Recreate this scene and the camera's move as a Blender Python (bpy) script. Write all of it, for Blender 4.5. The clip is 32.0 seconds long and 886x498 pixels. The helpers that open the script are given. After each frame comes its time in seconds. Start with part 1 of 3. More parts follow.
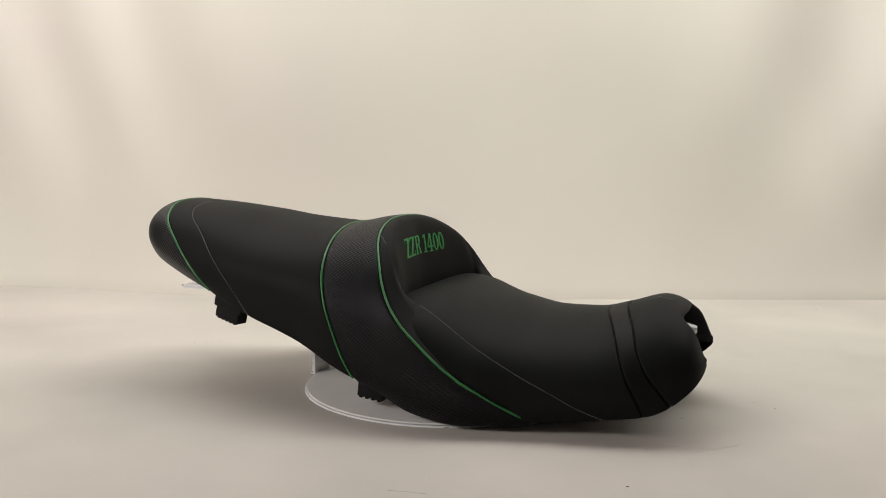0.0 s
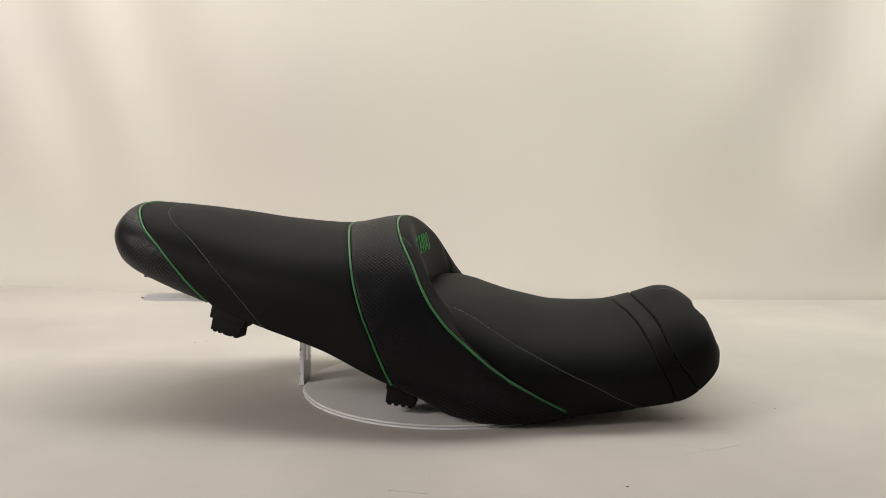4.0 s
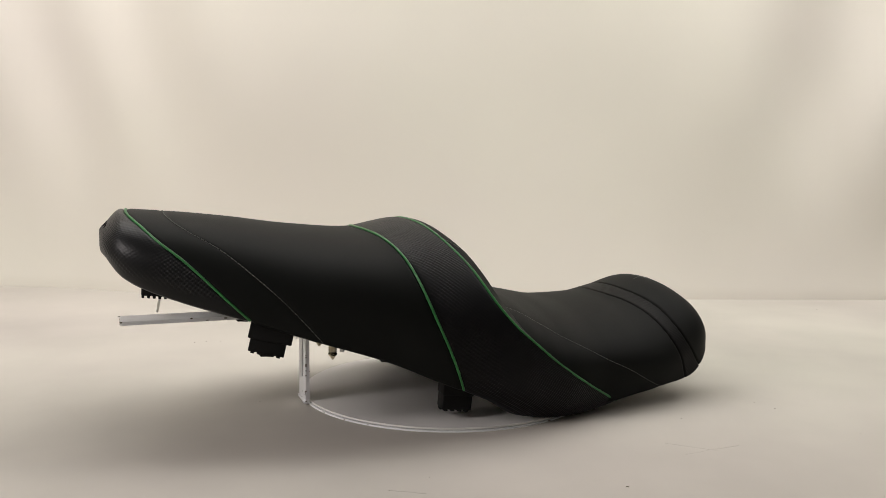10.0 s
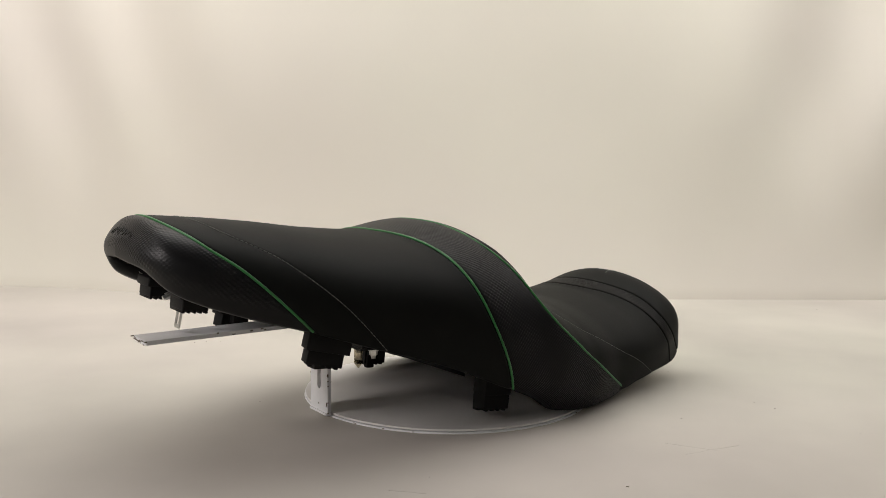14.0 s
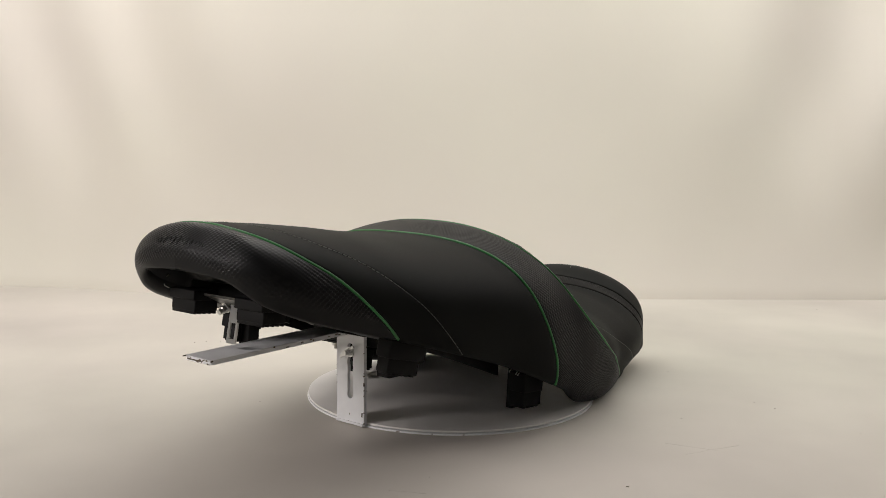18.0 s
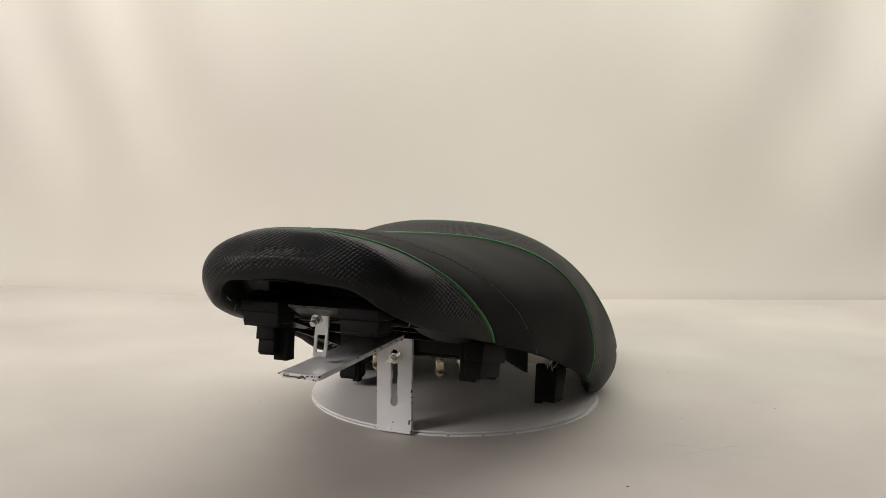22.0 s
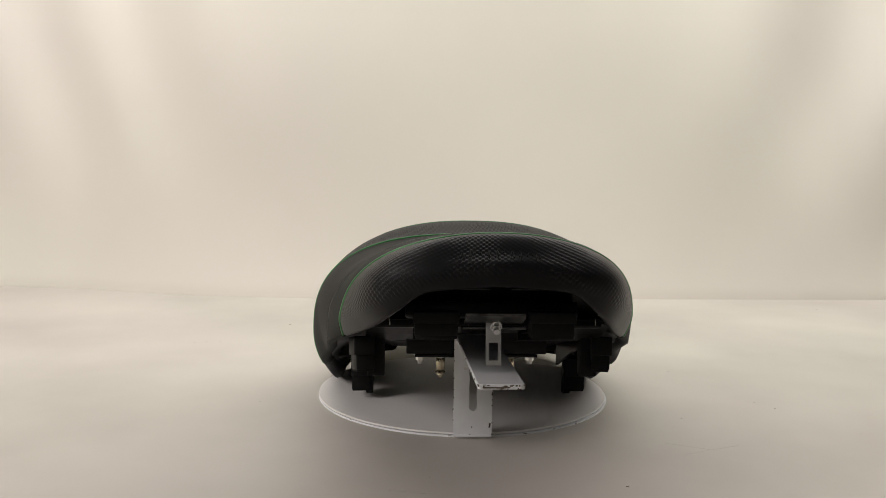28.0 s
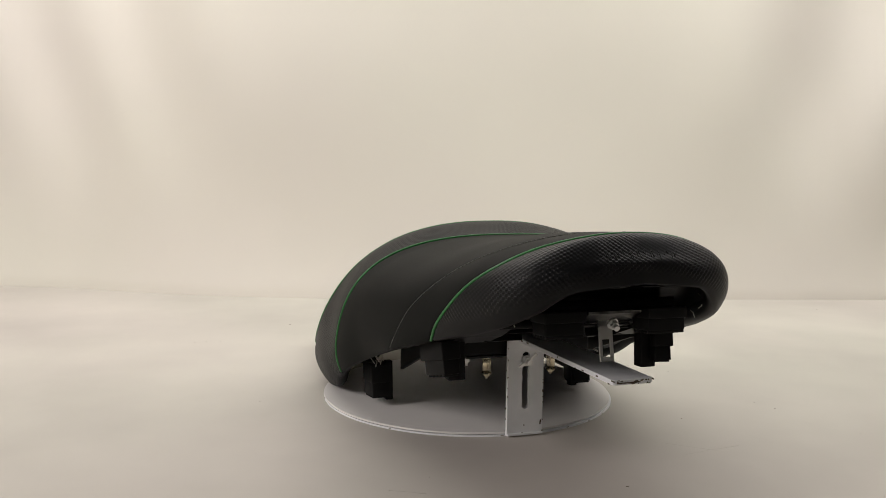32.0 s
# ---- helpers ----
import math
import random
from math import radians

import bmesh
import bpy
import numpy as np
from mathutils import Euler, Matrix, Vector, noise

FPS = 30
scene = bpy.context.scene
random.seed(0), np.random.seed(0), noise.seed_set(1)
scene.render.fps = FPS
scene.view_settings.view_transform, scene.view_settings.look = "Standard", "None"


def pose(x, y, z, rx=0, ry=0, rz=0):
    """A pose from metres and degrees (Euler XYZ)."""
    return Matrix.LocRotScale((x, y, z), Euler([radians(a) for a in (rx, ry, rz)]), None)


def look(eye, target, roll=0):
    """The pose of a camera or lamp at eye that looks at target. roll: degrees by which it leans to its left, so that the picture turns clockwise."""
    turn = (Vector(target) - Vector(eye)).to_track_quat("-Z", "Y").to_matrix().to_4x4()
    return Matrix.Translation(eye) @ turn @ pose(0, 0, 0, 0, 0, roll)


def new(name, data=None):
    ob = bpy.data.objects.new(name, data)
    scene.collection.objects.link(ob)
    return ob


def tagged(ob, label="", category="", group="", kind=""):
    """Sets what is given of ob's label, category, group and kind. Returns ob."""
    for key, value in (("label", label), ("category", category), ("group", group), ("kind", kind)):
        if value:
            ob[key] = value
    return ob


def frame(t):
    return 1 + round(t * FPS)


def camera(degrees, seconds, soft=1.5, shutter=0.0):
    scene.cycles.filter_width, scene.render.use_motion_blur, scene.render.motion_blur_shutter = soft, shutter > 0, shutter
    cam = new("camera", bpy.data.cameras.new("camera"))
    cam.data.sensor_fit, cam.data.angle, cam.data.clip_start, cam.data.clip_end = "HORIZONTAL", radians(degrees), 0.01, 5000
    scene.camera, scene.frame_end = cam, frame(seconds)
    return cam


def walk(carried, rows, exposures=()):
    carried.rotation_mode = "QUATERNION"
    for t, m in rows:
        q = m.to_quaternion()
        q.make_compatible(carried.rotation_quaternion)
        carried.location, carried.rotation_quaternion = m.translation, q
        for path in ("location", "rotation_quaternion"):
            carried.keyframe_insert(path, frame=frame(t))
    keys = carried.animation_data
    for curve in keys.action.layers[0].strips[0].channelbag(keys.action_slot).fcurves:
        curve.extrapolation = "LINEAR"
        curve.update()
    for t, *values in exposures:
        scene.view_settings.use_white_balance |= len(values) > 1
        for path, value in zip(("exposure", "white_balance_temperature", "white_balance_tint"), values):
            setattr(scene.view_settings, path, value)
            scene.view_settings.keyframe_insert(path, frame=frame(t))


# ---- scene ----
# ---- plan ----
# The turntable's axis is the world's z axis; z = 0 lies just over the floor.
# The seat's own space: x towards its nose, y to its left, z up.
FLOOR_Z = -0.0008
SEAT_Y = -0.0045

cam = camera(54.80, 32.0, soft=0.6)
CAM_POSE = Matrix.Translation((0, -1.0945, 0.2936)) @ pose(0, 0, 0, 84.094, 0, 1.343) @ pose(0, 0, 0, 0, 0, 0.669)
walk(cam, [(0, CAM_POSE), (32, CAM_POSE)])


def turn(t):
    """The turntable's angle in degrees at t seconds."""
    s = t - 16.0
    return 45.818 + 4.0031 * s - 0.499 * (s / 16.0) ** 2


# ---- light ----
world = bpy.data.worlds.new("world")
scene.world = world
world.use_nodes = True
world.node_tree.nodes["Background"].inputs[0].default_value = (1.0, 0.98, 0.94, 1)
world.node_tree.nodes["Background"].inputs[1].default_value = 0.03
scene.view_settings.exposure = 0.30


def softbox_light(name, eye, target, sx, sy, power, colour):
    data = bpy.data.lights.new(name, "AREA")
    data.shape, data.size, data.size_y = "RECTANGLE", sx, sy
    data.energy, data.color = power, colour
    ob = new(name, data)
    ob.matrix_basis = look(eye, target)
    return ob


LAMP = (1.0, 0.974, 0.945)
SIDE_LAMP = (1.0, 0.922, 0.900)
softbox_light("ceiling_softbox", (0.12, 0.42, 1.45), (0.12, 0.82, 0.30), 3.0, 0.6, 22.0, LAMP)
softbox_light("side_softbox", (1.75, 0.25, 1.40), (1.10, 0.85, 0.75), 0.7, 0.7, 3.2, SIDE_LAMP)
softbox_light("side_softbox", (-1.60, -0.98, 0.95), (-0.20, 0.60, 0.32), 0.6, 0.6, 15.0, SIDE_LAMP)
# a broad unseen fill lamp, added far behind the camera
softbox_light("front_fill_light", (-0.5, -2.9, 1.25), (0.0, 0.8, 0.35), 1.8, 1.2, 1.8, (0.98, 0.98, 0.98))


# ---- materials ----
def material(name, base, rough=0.5, metal=0.0):
    m = bpy.data.materials.new(name)
    m.use_nodes = True
    b = m.node_tree.nodes["Principled BSDF"]
    b.inputs["Base Color"].default_value = (*base, 1)
    b.inputs["Roughness"].default_value = rough
    b.inputs["Metallic"].default_value = metal
    return m


def grained(name, base, rough=0.5, metal=0.0, grain=900.0, bump=0.15, mottle=6.0, vary=0.12, dist=0.0004, spec=0.5):
    """A surface with mottling at a large scale and fine relief at a small one."""
    m = material(name, base, rough, metal)
    nt = m.node_tree
    b = nt.nodes["Principled BSDF"]
    b.inputs["Specular IOR Level"].default_value = spec
    tc = nt.nodes.new("ShaderNodeTexCoord")
    big = nt.nodes.new("ShaderNodeTexNoise")
    big.inputs["Scale"].default_value, big.inputs["Detail"].default_value = mottle, 4
    nt.links.new(tc.outputs["Object"], big.inputs["Vector"])
    ramp = nt.nodes.new("ShaderNodeMapRange")
    ramp.inputs[1].default_value, ramp.inputs[2].default_value = 0.3, 0.7
    ramp.inputs[3].default_value, ramp.inputs[4].default_value = 1 - vary, 1 + vary
    nt.links.new(big.outputs[0], ramp.inputs[0])
    mul = nt.nodes.new("ShaderNodeVectorMath")
    mul.operation = "SCALE"
    mul.inputs[0].default_value = base
    nt.links.new(ramp.outputs[0], mul.inputs["Scale"])
    nt.links.new(mul.outputs[0], b.inputs["Base Color"])
    fine = nt.nodes.new("ShaderNodeTexNoise")
    fine.inputs["Scale"].default_value, fine.inputs["Detail"].default_value = grain, 3
    nt.links.new(tc.outputs["Object"], fine.inputs["Vector"])
    bp = nt.nodes.new("ShaderNodeBump")
    bp.inputs["Strength"].default_value, bp.inputs["Distance"].default_value = bump, dist
    nt.links.new(fine.outputs[0], bp.inputs["Height"])
    nt.links.new(bp.outputs[0], b.inputs["Normal"])
    return m


def woven(name, base, rough, pitch, depth, fade_at=0.50, left=0.25, spec=0.30, rim=False):
    """Black vinyl embossed with a weave of small raised squares, in the panel's own metres; the relief fades in patches
    to mimic how unevenly light picks it out.
    """
    m = grained(name, base, rough, grain=1500, bump=0.1, mottle=9, spec=spec)
    nt = m.node_tree
    b = nt.nodes["Principled BSDF"]
    uv = nt.nodes.new("ShaderNodeUVMap")
    uv.uv_map = "cloth"
    sep = nt.nodes.new("ShaderNodeSeparateXYZ")
    nt.links.new(uv.outputs[0], sep.inputs[0])

    def math_node(op, *ins):
        n = nt.nodes.new("ShaderNodeMath")
        n.operation = op
        for i, v in enumerate(ins):
            if isinstance(v, float):
                n.inputs[i].default_value = v
            else:
                nt.links.new(v, n.inputs[i])
        return n.outputs[0]

    waves = [math_node("SINE", math_node("MULTIPLY", sep.outputs[i], 2 * math.pi / pitch)) for i in (0, 1)]
    # squares with flat tops and steep sides
    both = math_node("MAXIMUM", math_node("MINIMUM", math_node("MULTIPLY", math_node("MULTIPLY", *waves), 2.2), 1.0), -1.0)
    # noise patches that flatten the relief, imitating uneven light on it
    worn = nt.nodes.new("ShaderNodeTexNoise")
    worn.inputs["Scale"].default_value = 14.0
    nt.links.new(nt.nodes["Texture Coordinate"].outputs["Object"], worn.inputs["Vector"])
    fade = nt.nodes.new("ShaderNodeMapRange")
    fade.inputs[1].default_value, fade.inputs[2].default_value = fade_at - 0.10, fade_at + 0.10
    fade.inputs[3].default_value, fade.inputs[4].default_value = left, 1.0
    nt.links.new(worn.outputs[0], fade.inputs[0])
    bp = nt.nodes.new("ShaderNodeBump")
    bp.inputs["Strength"].default_value, bp.inputs["Distance"].default_value = 1.0, depth
    height = math_node("MULTIPLY", both, fade.outputs[0])
    if rim:
        # the stamping ends above the smooth lower rim of the tail
        at = nt.nodes.new("ShaderNodeSeparateXYZ")
        nt.links.new(nt.nodes["Texture Coordinate"].outputs["Object"], at.inputs[0])
        edge = math_node("ADD", at.outputs[2], math_node("MULTIPLY", math_node("MULTIPLY", at.outputs[1], at.outputs[1]), 3.2))
        on = nt.nodes.new("ShaderNodeMapRange")
        on.inputs[1].default_value, on.inputs[2].default_value = 0.2035, 0.2105
        nt.links.new(edge, on.inputs[0])
        height = math_node("MULTIPLY", height, on.outputs[0])
    nt.links.new(height, bp.inputs["Height"])
    old = b.inputs["Normal"].links[0].from_node
    nt.links.new(old.outputs[0], bp.inputs["Normal"])
    nt.links.new(bp.outputs[0], b.inputs["Normal"])
    return m


def tint(m, one, two, scale):
    """Cloth whose colour drifts between two tints in wide patches."""
    nt = m.node_tree
    b = nt.nodes["Principled BSDF"]
    old = b.inputs["Base Color"].links[0].from_socket
    patch = nt.nodes.new("ShaderNodeTexNoise")
    patch.inputs["Scale"].default_value, patch.inputs["Detail"].default_value = scale, 3
    nt.links.new(nt.nodes["Texture Coordinate"].outputs["Object"], patch.inputs["Vector"])
    ramp = nt.nodes.new("ShaderNodeMapRange")
    ramp.inputs[1].default_value, ramp.inputs[2].default_value = 0.35, 0.65
    nt.links.new(patch.outputs[0], ramp.inputs[0])
    mix = nt.nodes.new("ShaderNodeMix")
    mix.data_type = "VECTOR"
    mix.inputs[4].default_value, mix.inputs[5].default_value = one, two
    nt.links.new(ramp.outputs[0], mix.inputs[0])
    mul = nt.nodes.new("ShaderNodeVectorMath")
    mul.operation = "MULTIPLY"
    nt.links.new(old, mul.inputs[0])
    nt.links.new(mix.outputs[1], mul.inputs[1])
    nt.links.new(mul.outputs[0], b.inputs["Base Color"])


VINYL = grained("black_vinyl", (0.0086, 0.0093, 0.0086), 0.56, grain=1400, bump=0.14, mottle=7, vary=0.14, spec=0.07)
WEAVE = woven("woven_black_vinyl", (0.0072, 0.0072, 0.0080), 0.45, 0.0050, 0.00025, 0.51, 0.15, 0.125)
STRIP_WEAVE = woven("patchy_woven_vinyl", (0.0068, 0.0068, 0.0066), 0.50, 0.0048, 0.00030, 0.53, 0.10, 0.08)
TAIL_WEAVE = woven("woven_tail_vinyl", (0.0055, 0.0058, 0.0064), 0.40, 0.0050, 0.00028, 0.49, 0.15, 0.21, True)
GREEN = grained("green_piping_vinyl", (0.024, 0.165, 0.040), 0.40, grain=1500, bump=0.1, mottle=40, vary=0.15)
THREAD = grained("grey_thread", (0.12, 0.126, 0.112), 0.8, grain=3000, bump=0.3, mottle=60)
PALE_THREAD = grained("pale_thread", (0.50, 0.50, 0.46), 0.8, grain=3000, bump=0.3, mottle=60)
GREEN_THREAD = grained("green_thread", (0.035, 0.28, 0.06), 0.7, grain=3000, bump=0.4, mottle=60)
PLASTIC = grained("black_plastic", (0.0045, 0.0045, 0.0045), 0.40, grain=500, bump=0.12, mottle=12, vary=0.25, spec=0.2)
RUBBER = grained("black_rubber", (0.0055, 0.0055, 0.0055), 0.62, grain=700, bump=0.25, mottle=20, vary=0.25, spec=0.18)
STEEL = grained("zinc_steel", (0.72, 0.72, 0.70), 0.28, 1.0, grain=300, bump=0.06, mottle=30, vary=0.15)
DULL_STEEL = grained("dull_zinc", (0.085, 0.085, 0.082), 0.38, 1.0, grain=120, bump=0.15, mottle=60, vary=0.5)
BRIGHT_ZINC = grained("bright_zinc", (0.82, 0.83, 0.84), 0.50, 0.6, grain=300, bump=0.06, mottle=30, vary=0.10)
BRASS = grained("yellow_zinc", (0.70, 0.62, 0.45), 0.25, 1.0, grain=300, bump=0.06, mottle=30, vary=0.15)
WHITE_METAL = grained("white_painted_steel", (0.84, 0.85, 0.86), 0.35, grain=220, bump=0.10, mottle=18, vary=0.10)
BOARD = grained("white_board", (0.85, 0.83, 0.80), 0.50, grain=180, bump=0.10, mottle=7, vary=0.06)
# the floor's mottle holds smudges and also soft wrinkle shade, put into its colour
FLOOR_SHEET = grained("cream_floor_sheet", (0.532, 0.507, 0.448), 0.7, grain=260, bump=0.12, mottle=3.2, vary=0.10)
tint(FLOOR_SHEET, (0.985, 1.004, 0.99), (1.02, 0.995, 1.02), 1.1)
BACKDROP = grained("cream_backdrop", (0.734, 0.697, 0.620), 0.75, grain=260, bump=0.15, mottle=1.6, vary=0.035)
tint(BACKDROP, (1.012, 0.995, 1.020), (0.990, 1.004, 0.985), 0.9)
WALL = grained("grey_wall", (0.32, 0.32, 0.32), 0.8, grain=120, bump=0.1, mottle=2, vary=0.04)
SCRATCH = grained("scuffed_sheet", (0.50, 0.47, 0.42), 0.8, grain=900, bump=0.2)
CRUMB = grained("grey_brown_crumb", (0.20, 0.17, 0.13), 0.9, grain=900, bump=0.3)
DIRT = grained("dirt_speck", (0.10, 0.08, 0.06), 0.9, grain=900, bump=0.3)


# ---- mesh helpers ----
def mesh_object(name, bm, mat, smooth=True):
    me = bpy.data.meshes.new(name)
    bm.normal_update()
    bm.to_mesh(me)
    bm.free()
    me.materials.append(mat)
    for f in me.polygons:
        f.use_smooth = smooth
    return new(name, me)


def part(name, bm, mat, parent, label="", smooth=True):
    ob = mesh_object(name, bm, mat, smooth)
    ob.parent = parent
    if label:
        tagged(ob, label)
    return ob


def box(sx, sy, sz, m=None, bevel=0.0, segs=2):
    """A box of those full sizes round its centre, moved by m."""
    bm = bmesh.new()
    bmesh.ops.create_cube(bm, size=1, matrix=Matrix.Diagonal((sx, sy, sz, 1)))
    if bevel:
        bmesh.ops.bevel(bm, geom=bm.edges[:], offset=bevel, segments=segs, affect="EDGES", profile=0.6)
    if m is not None:
        bmesh.ops.transform(bm, matrix=m, verts=bm.verts)
    return bm


def rod(r1, r2, length, m=None, segs=20):
    """A rod from z = 0 up to its length."""
    bm = bmesh.new()
    bmesh.ops.create_cone(bm, cap_ends=True, segments=segs, radius1=r1, radius2=r2, depth=length,
                          matrix=Matrix.Translation((0, 0, length / 2)))
    if m is not None:
        bmesh.ops.transform(bm, matrix=m, verts=bm.verts)
    return bm


def merge(*bms):
    out = bms[0]
    for b in bms[1:]:
        me = bpy.data.meshes.new("tmp")
        b.to_mesh(me)
        b.free()
        out.from_mesh(me)
        bpy.data.meshes.remove(me)
    return out


def tube(points, radius, segs=8, closed_ends=True):
    """A round cord along points."""
    bm = bmesh.new()
    pts = [Vector(q) for q in points]
    rings = []
    side = None
    for i, q in enumerate(pts):
        tan = (pts[min(i + 1, len(pts) - 1)] - pts[max(i - 1, 0)]).normalized()
        ref = side if side is not None else (Vector((0, 0, 1)) if abs(tan.z) < 0.9 else Vector((1, 0, 0)))
        side = (ref - tan * ref.dot(tan)).normalized()
        up = tan.cross(side)
        rings.append([bm.verts.new(q + radius * (math.cos(a) * side + math.sin(a) * up))
                      for a in (2 * math.pi * k / segs for k in range(segs))])
    for a, b in zip(rings, rings[1:]):
        for k in range(segs):
            bm.faces.new((a[k], a[(k + 1) % segs], b[(k + 1) % segs], b[k]))
    if closed_ends:
        bm.faces.new(rings[0][::-1])
        bm.faces.new(rings[-1])
    return bm


def pchip(xs, ys, x):
    """Monotone cubic interpolation of ys over xs."""
    xs, ys, x = np.asarray(xs, float), np.asarray(ys, float), np.asarray(x, float)
    h = np.diff(xs)
    d = np.diff(ys) / h
    m = np.zeros(len(xs))
    m[0], m[-1] = d[0], d[-1]
    for i in range(1, len(xs) - 1):
        if d[i - 1] * d[i] > 0:
            a, b = 2 * h[i] + h[i - 1], h[i] + 2 * h[i - 1]
            m[i] = (a + b) / (a / d[i - 1] + b / d[i])
    x = np.clip(x, xs[0], xs[-1])
    k = np.clip(np.searchsorted(xs, x, side="right") - 1, 0, len(xs) - 2)
    t = (x - xs[k]) / h[k]
    return ((1 + 2 * t) * (1 - t) ** 2 * ys[k] + t * (1 - t) ** 2 * h[k] * m[k]
            + t * t * (3 - 2 * t) * ys[k + 1] + t * t * (t - 1) * h[k] * m[k + 1])


# ---- setting ----
def build_floor():
    bm = bmesh.new()
    n = 150
    vs = []
    for j in range(n + 1):
        row = []
        for i in range(n + 1):
            x = -3 + 6 * i / n
            back = backdrop_line(x) + 0.03
            y = -3 + (back + 3) * j / n
            # the sheet lies flat round the turntable and billows a little further out
            far = min(max((math.hypot(x, y) - 0.26) / 0.30, 0.0), 1.0) * min(max((back - 0.06 - y) / 0.2, 0.0), 1.0)
            z = 0.0016 * far * (noise.noise((3.1 * x, 4.3 * y, 0.4)) + 0.6 * noise.noise((7.0 * x + 2, 6.0 * y, 3.1)))
            row.append(bm.verts.new((x, y, FLOOR_Z + z)))
        vs.append(row)
    for j in range(n):
        for i in range(n):
            bm.faces.new((vs[j][i], vs[j][i + 1], vs[j + 1][i + 1], vs[j + 1][i]))
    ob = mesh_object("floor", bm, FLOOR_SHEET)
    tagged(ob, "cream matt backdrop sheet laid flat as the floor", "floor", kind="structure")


def backdrop_line(x):
    """Where the hanging cloth meets the floor, along x."""
    return float(pchip((-3.0, -1.074, -0.878, -0.703, -0.508, -0.312, 0.098, 0.469, 0.937, 3.0),
                       (0.999, 0.813, 0.786, 0.74, 0.704, 0.697, 0.725, 0.758, 0.794, 0.901), x))


def build_backdrop():
    bm = bmesh.new()
    nx, nz = 240, 60
    rows = []
    ease = lambda t: min(max(t, 0.0), 1.0) ** 2 * (3 - 2 * min(max(t, 0.0), 1.0))
    for j in range(nz + 1):
        z = FLOOR_Z - 0.050 + 2.6 * (j / nz) ** 1.3
        row = []
        for i in range(nx + 1):
            x = -3 + 6 * i / nx
            hang = ease((z - 0.02) / 0.5)
            # broad slanting folds towards both sides, shallow billows in the middle
            side = ease((abs(x - 0.05) - 0.35) / 0.5)
            fold = (0.007 if x < 0 else 0.024) * math.sin(11.5 * (x + (0.28 if x < 0 else -0.45) * z) + 1.2) + 0.010 * math.sin(23 * (x + 0.35 * z) + 0.4)
            soft = 0.012 * math.sin(4.2 * x - 1.3 * z + 0.7) + 0.008 * math.sin(7.0 * x + 3.1 * z)
            y = backdrop_line(x) + hang * (side * fold + soft) + 0.06 * (1 - math.exp(-max(z, 0) / 0.16))
            row.append(bm.verts.new((x, y, z)))
        rows.append(row)
    for a, b in zip(rows, rows[1:]):
        for i in range(nx):
            bm.faces.new((a[i], a[i + 1], b[i + 1], b[i]))
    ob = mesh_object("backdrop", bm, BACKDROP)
    sol = ob.modifiers.new("thickness", "SOLIDIFY")
    sol.thickness, sol.offset = 0.004, 1
    tagged(ob, "cream fabric backdrop hanging in soft folds behind the turntable", "backdrop", kind="structure")


def build_marks():
    """Scratches, crumbs and dust on the floor sheet."""
    rnd = random.Random(7)
    scratch = tagged(new("floor_scratches"), "fine dark scratches on the cream floor sheet", "scratches", kind="stuff")
    for ax, ay, bx, by in ((0.2167, -0.2106, 0.2655, -0.2321), (0.2958, -0.2116, 0.2304, -0.2448), (-0.0644, -0.3561, -0.0293, -0.3619), (0.3045, -0.3366, 0.3221, -0.3473)):
        pts = []
        for k in range(9):
            t = k / 8
            pts.append((ax + (bx - ax) * t + rnd.uniform(-1, 1) * 0.0006, ay + (by - ay) * t + rnd.uniform(-1, 1) * 0.0006, FLOOR_Z - 0.0001))
        part("scratch", tube(pts, 0.00022, 4), SCRATCH, scratch)
    crumbs = tagged(new("floor_crumbs"), "small dark crumbs scattered on the cream floor sheet", "crumbs", kind="stuff")
    spots = [(-0.3065, 0.4014), (-0.4266, 0.2393), (-0.4109, 0.2491), (-0.3963, 0.2462), (0.2938, 0.1027), (0.3641, -0.0496), (0.4412, -0.1667), (-0.244, -0.0867), (-0.0283, -0.3229),
             (0.7262, 0.6522), (0.1532, -0.3366), (-0.6921, 0.2062), (0.3807, -0.075), (0.2557, -0.1238), (-0.3885, 0.2501), (0.1757, -0.0457)]
    bm = None
    for x, y in spots:
        r = rnd.uniform(0.0005, 0.0010)
        b = bmesh.new()
        bmesh.ops.create_icosphere(b, subdivisions=1, radius=r, matrix=pose(x, y, FLOOR_Z + r * 0.35) @ Matrix.Diagonal((rnd.uniform(0.8, 2.0), 1, 0.45, 1)))
        bm = b if bm is None else merge(bm, b)
    part("crumb", bm, CRUMB, crumbs)


def build_room():
    for name, sx, sy, sz, x, y, z in (("wall_left", 0.1, 4.2, 2.7, -3.1, -1.0, 1.3), ("wall_right", 0.1, 4.2, 2.7, 3.1, -1.0, 1.3),
                                      ("wall_behind_camera", 6.3, 0.1, 2.7, 0, -3.1, 1.3), ("ceiling", 6.3, 4.2, 0.1, 0, -1.0, 2.66)):
        ob = mesh_object(name, box(sx, sy, sz, pose(x, y, z)), WALL, smooth=False)
        tagged(ob, "plain grey studio " + ("ceiling" if name == "ceiling" else "wall"), "ceiling" if name == "ceiling" else "wall", kind="structure")


build_floor()
build_backdrop()
build_room()
build_marks()


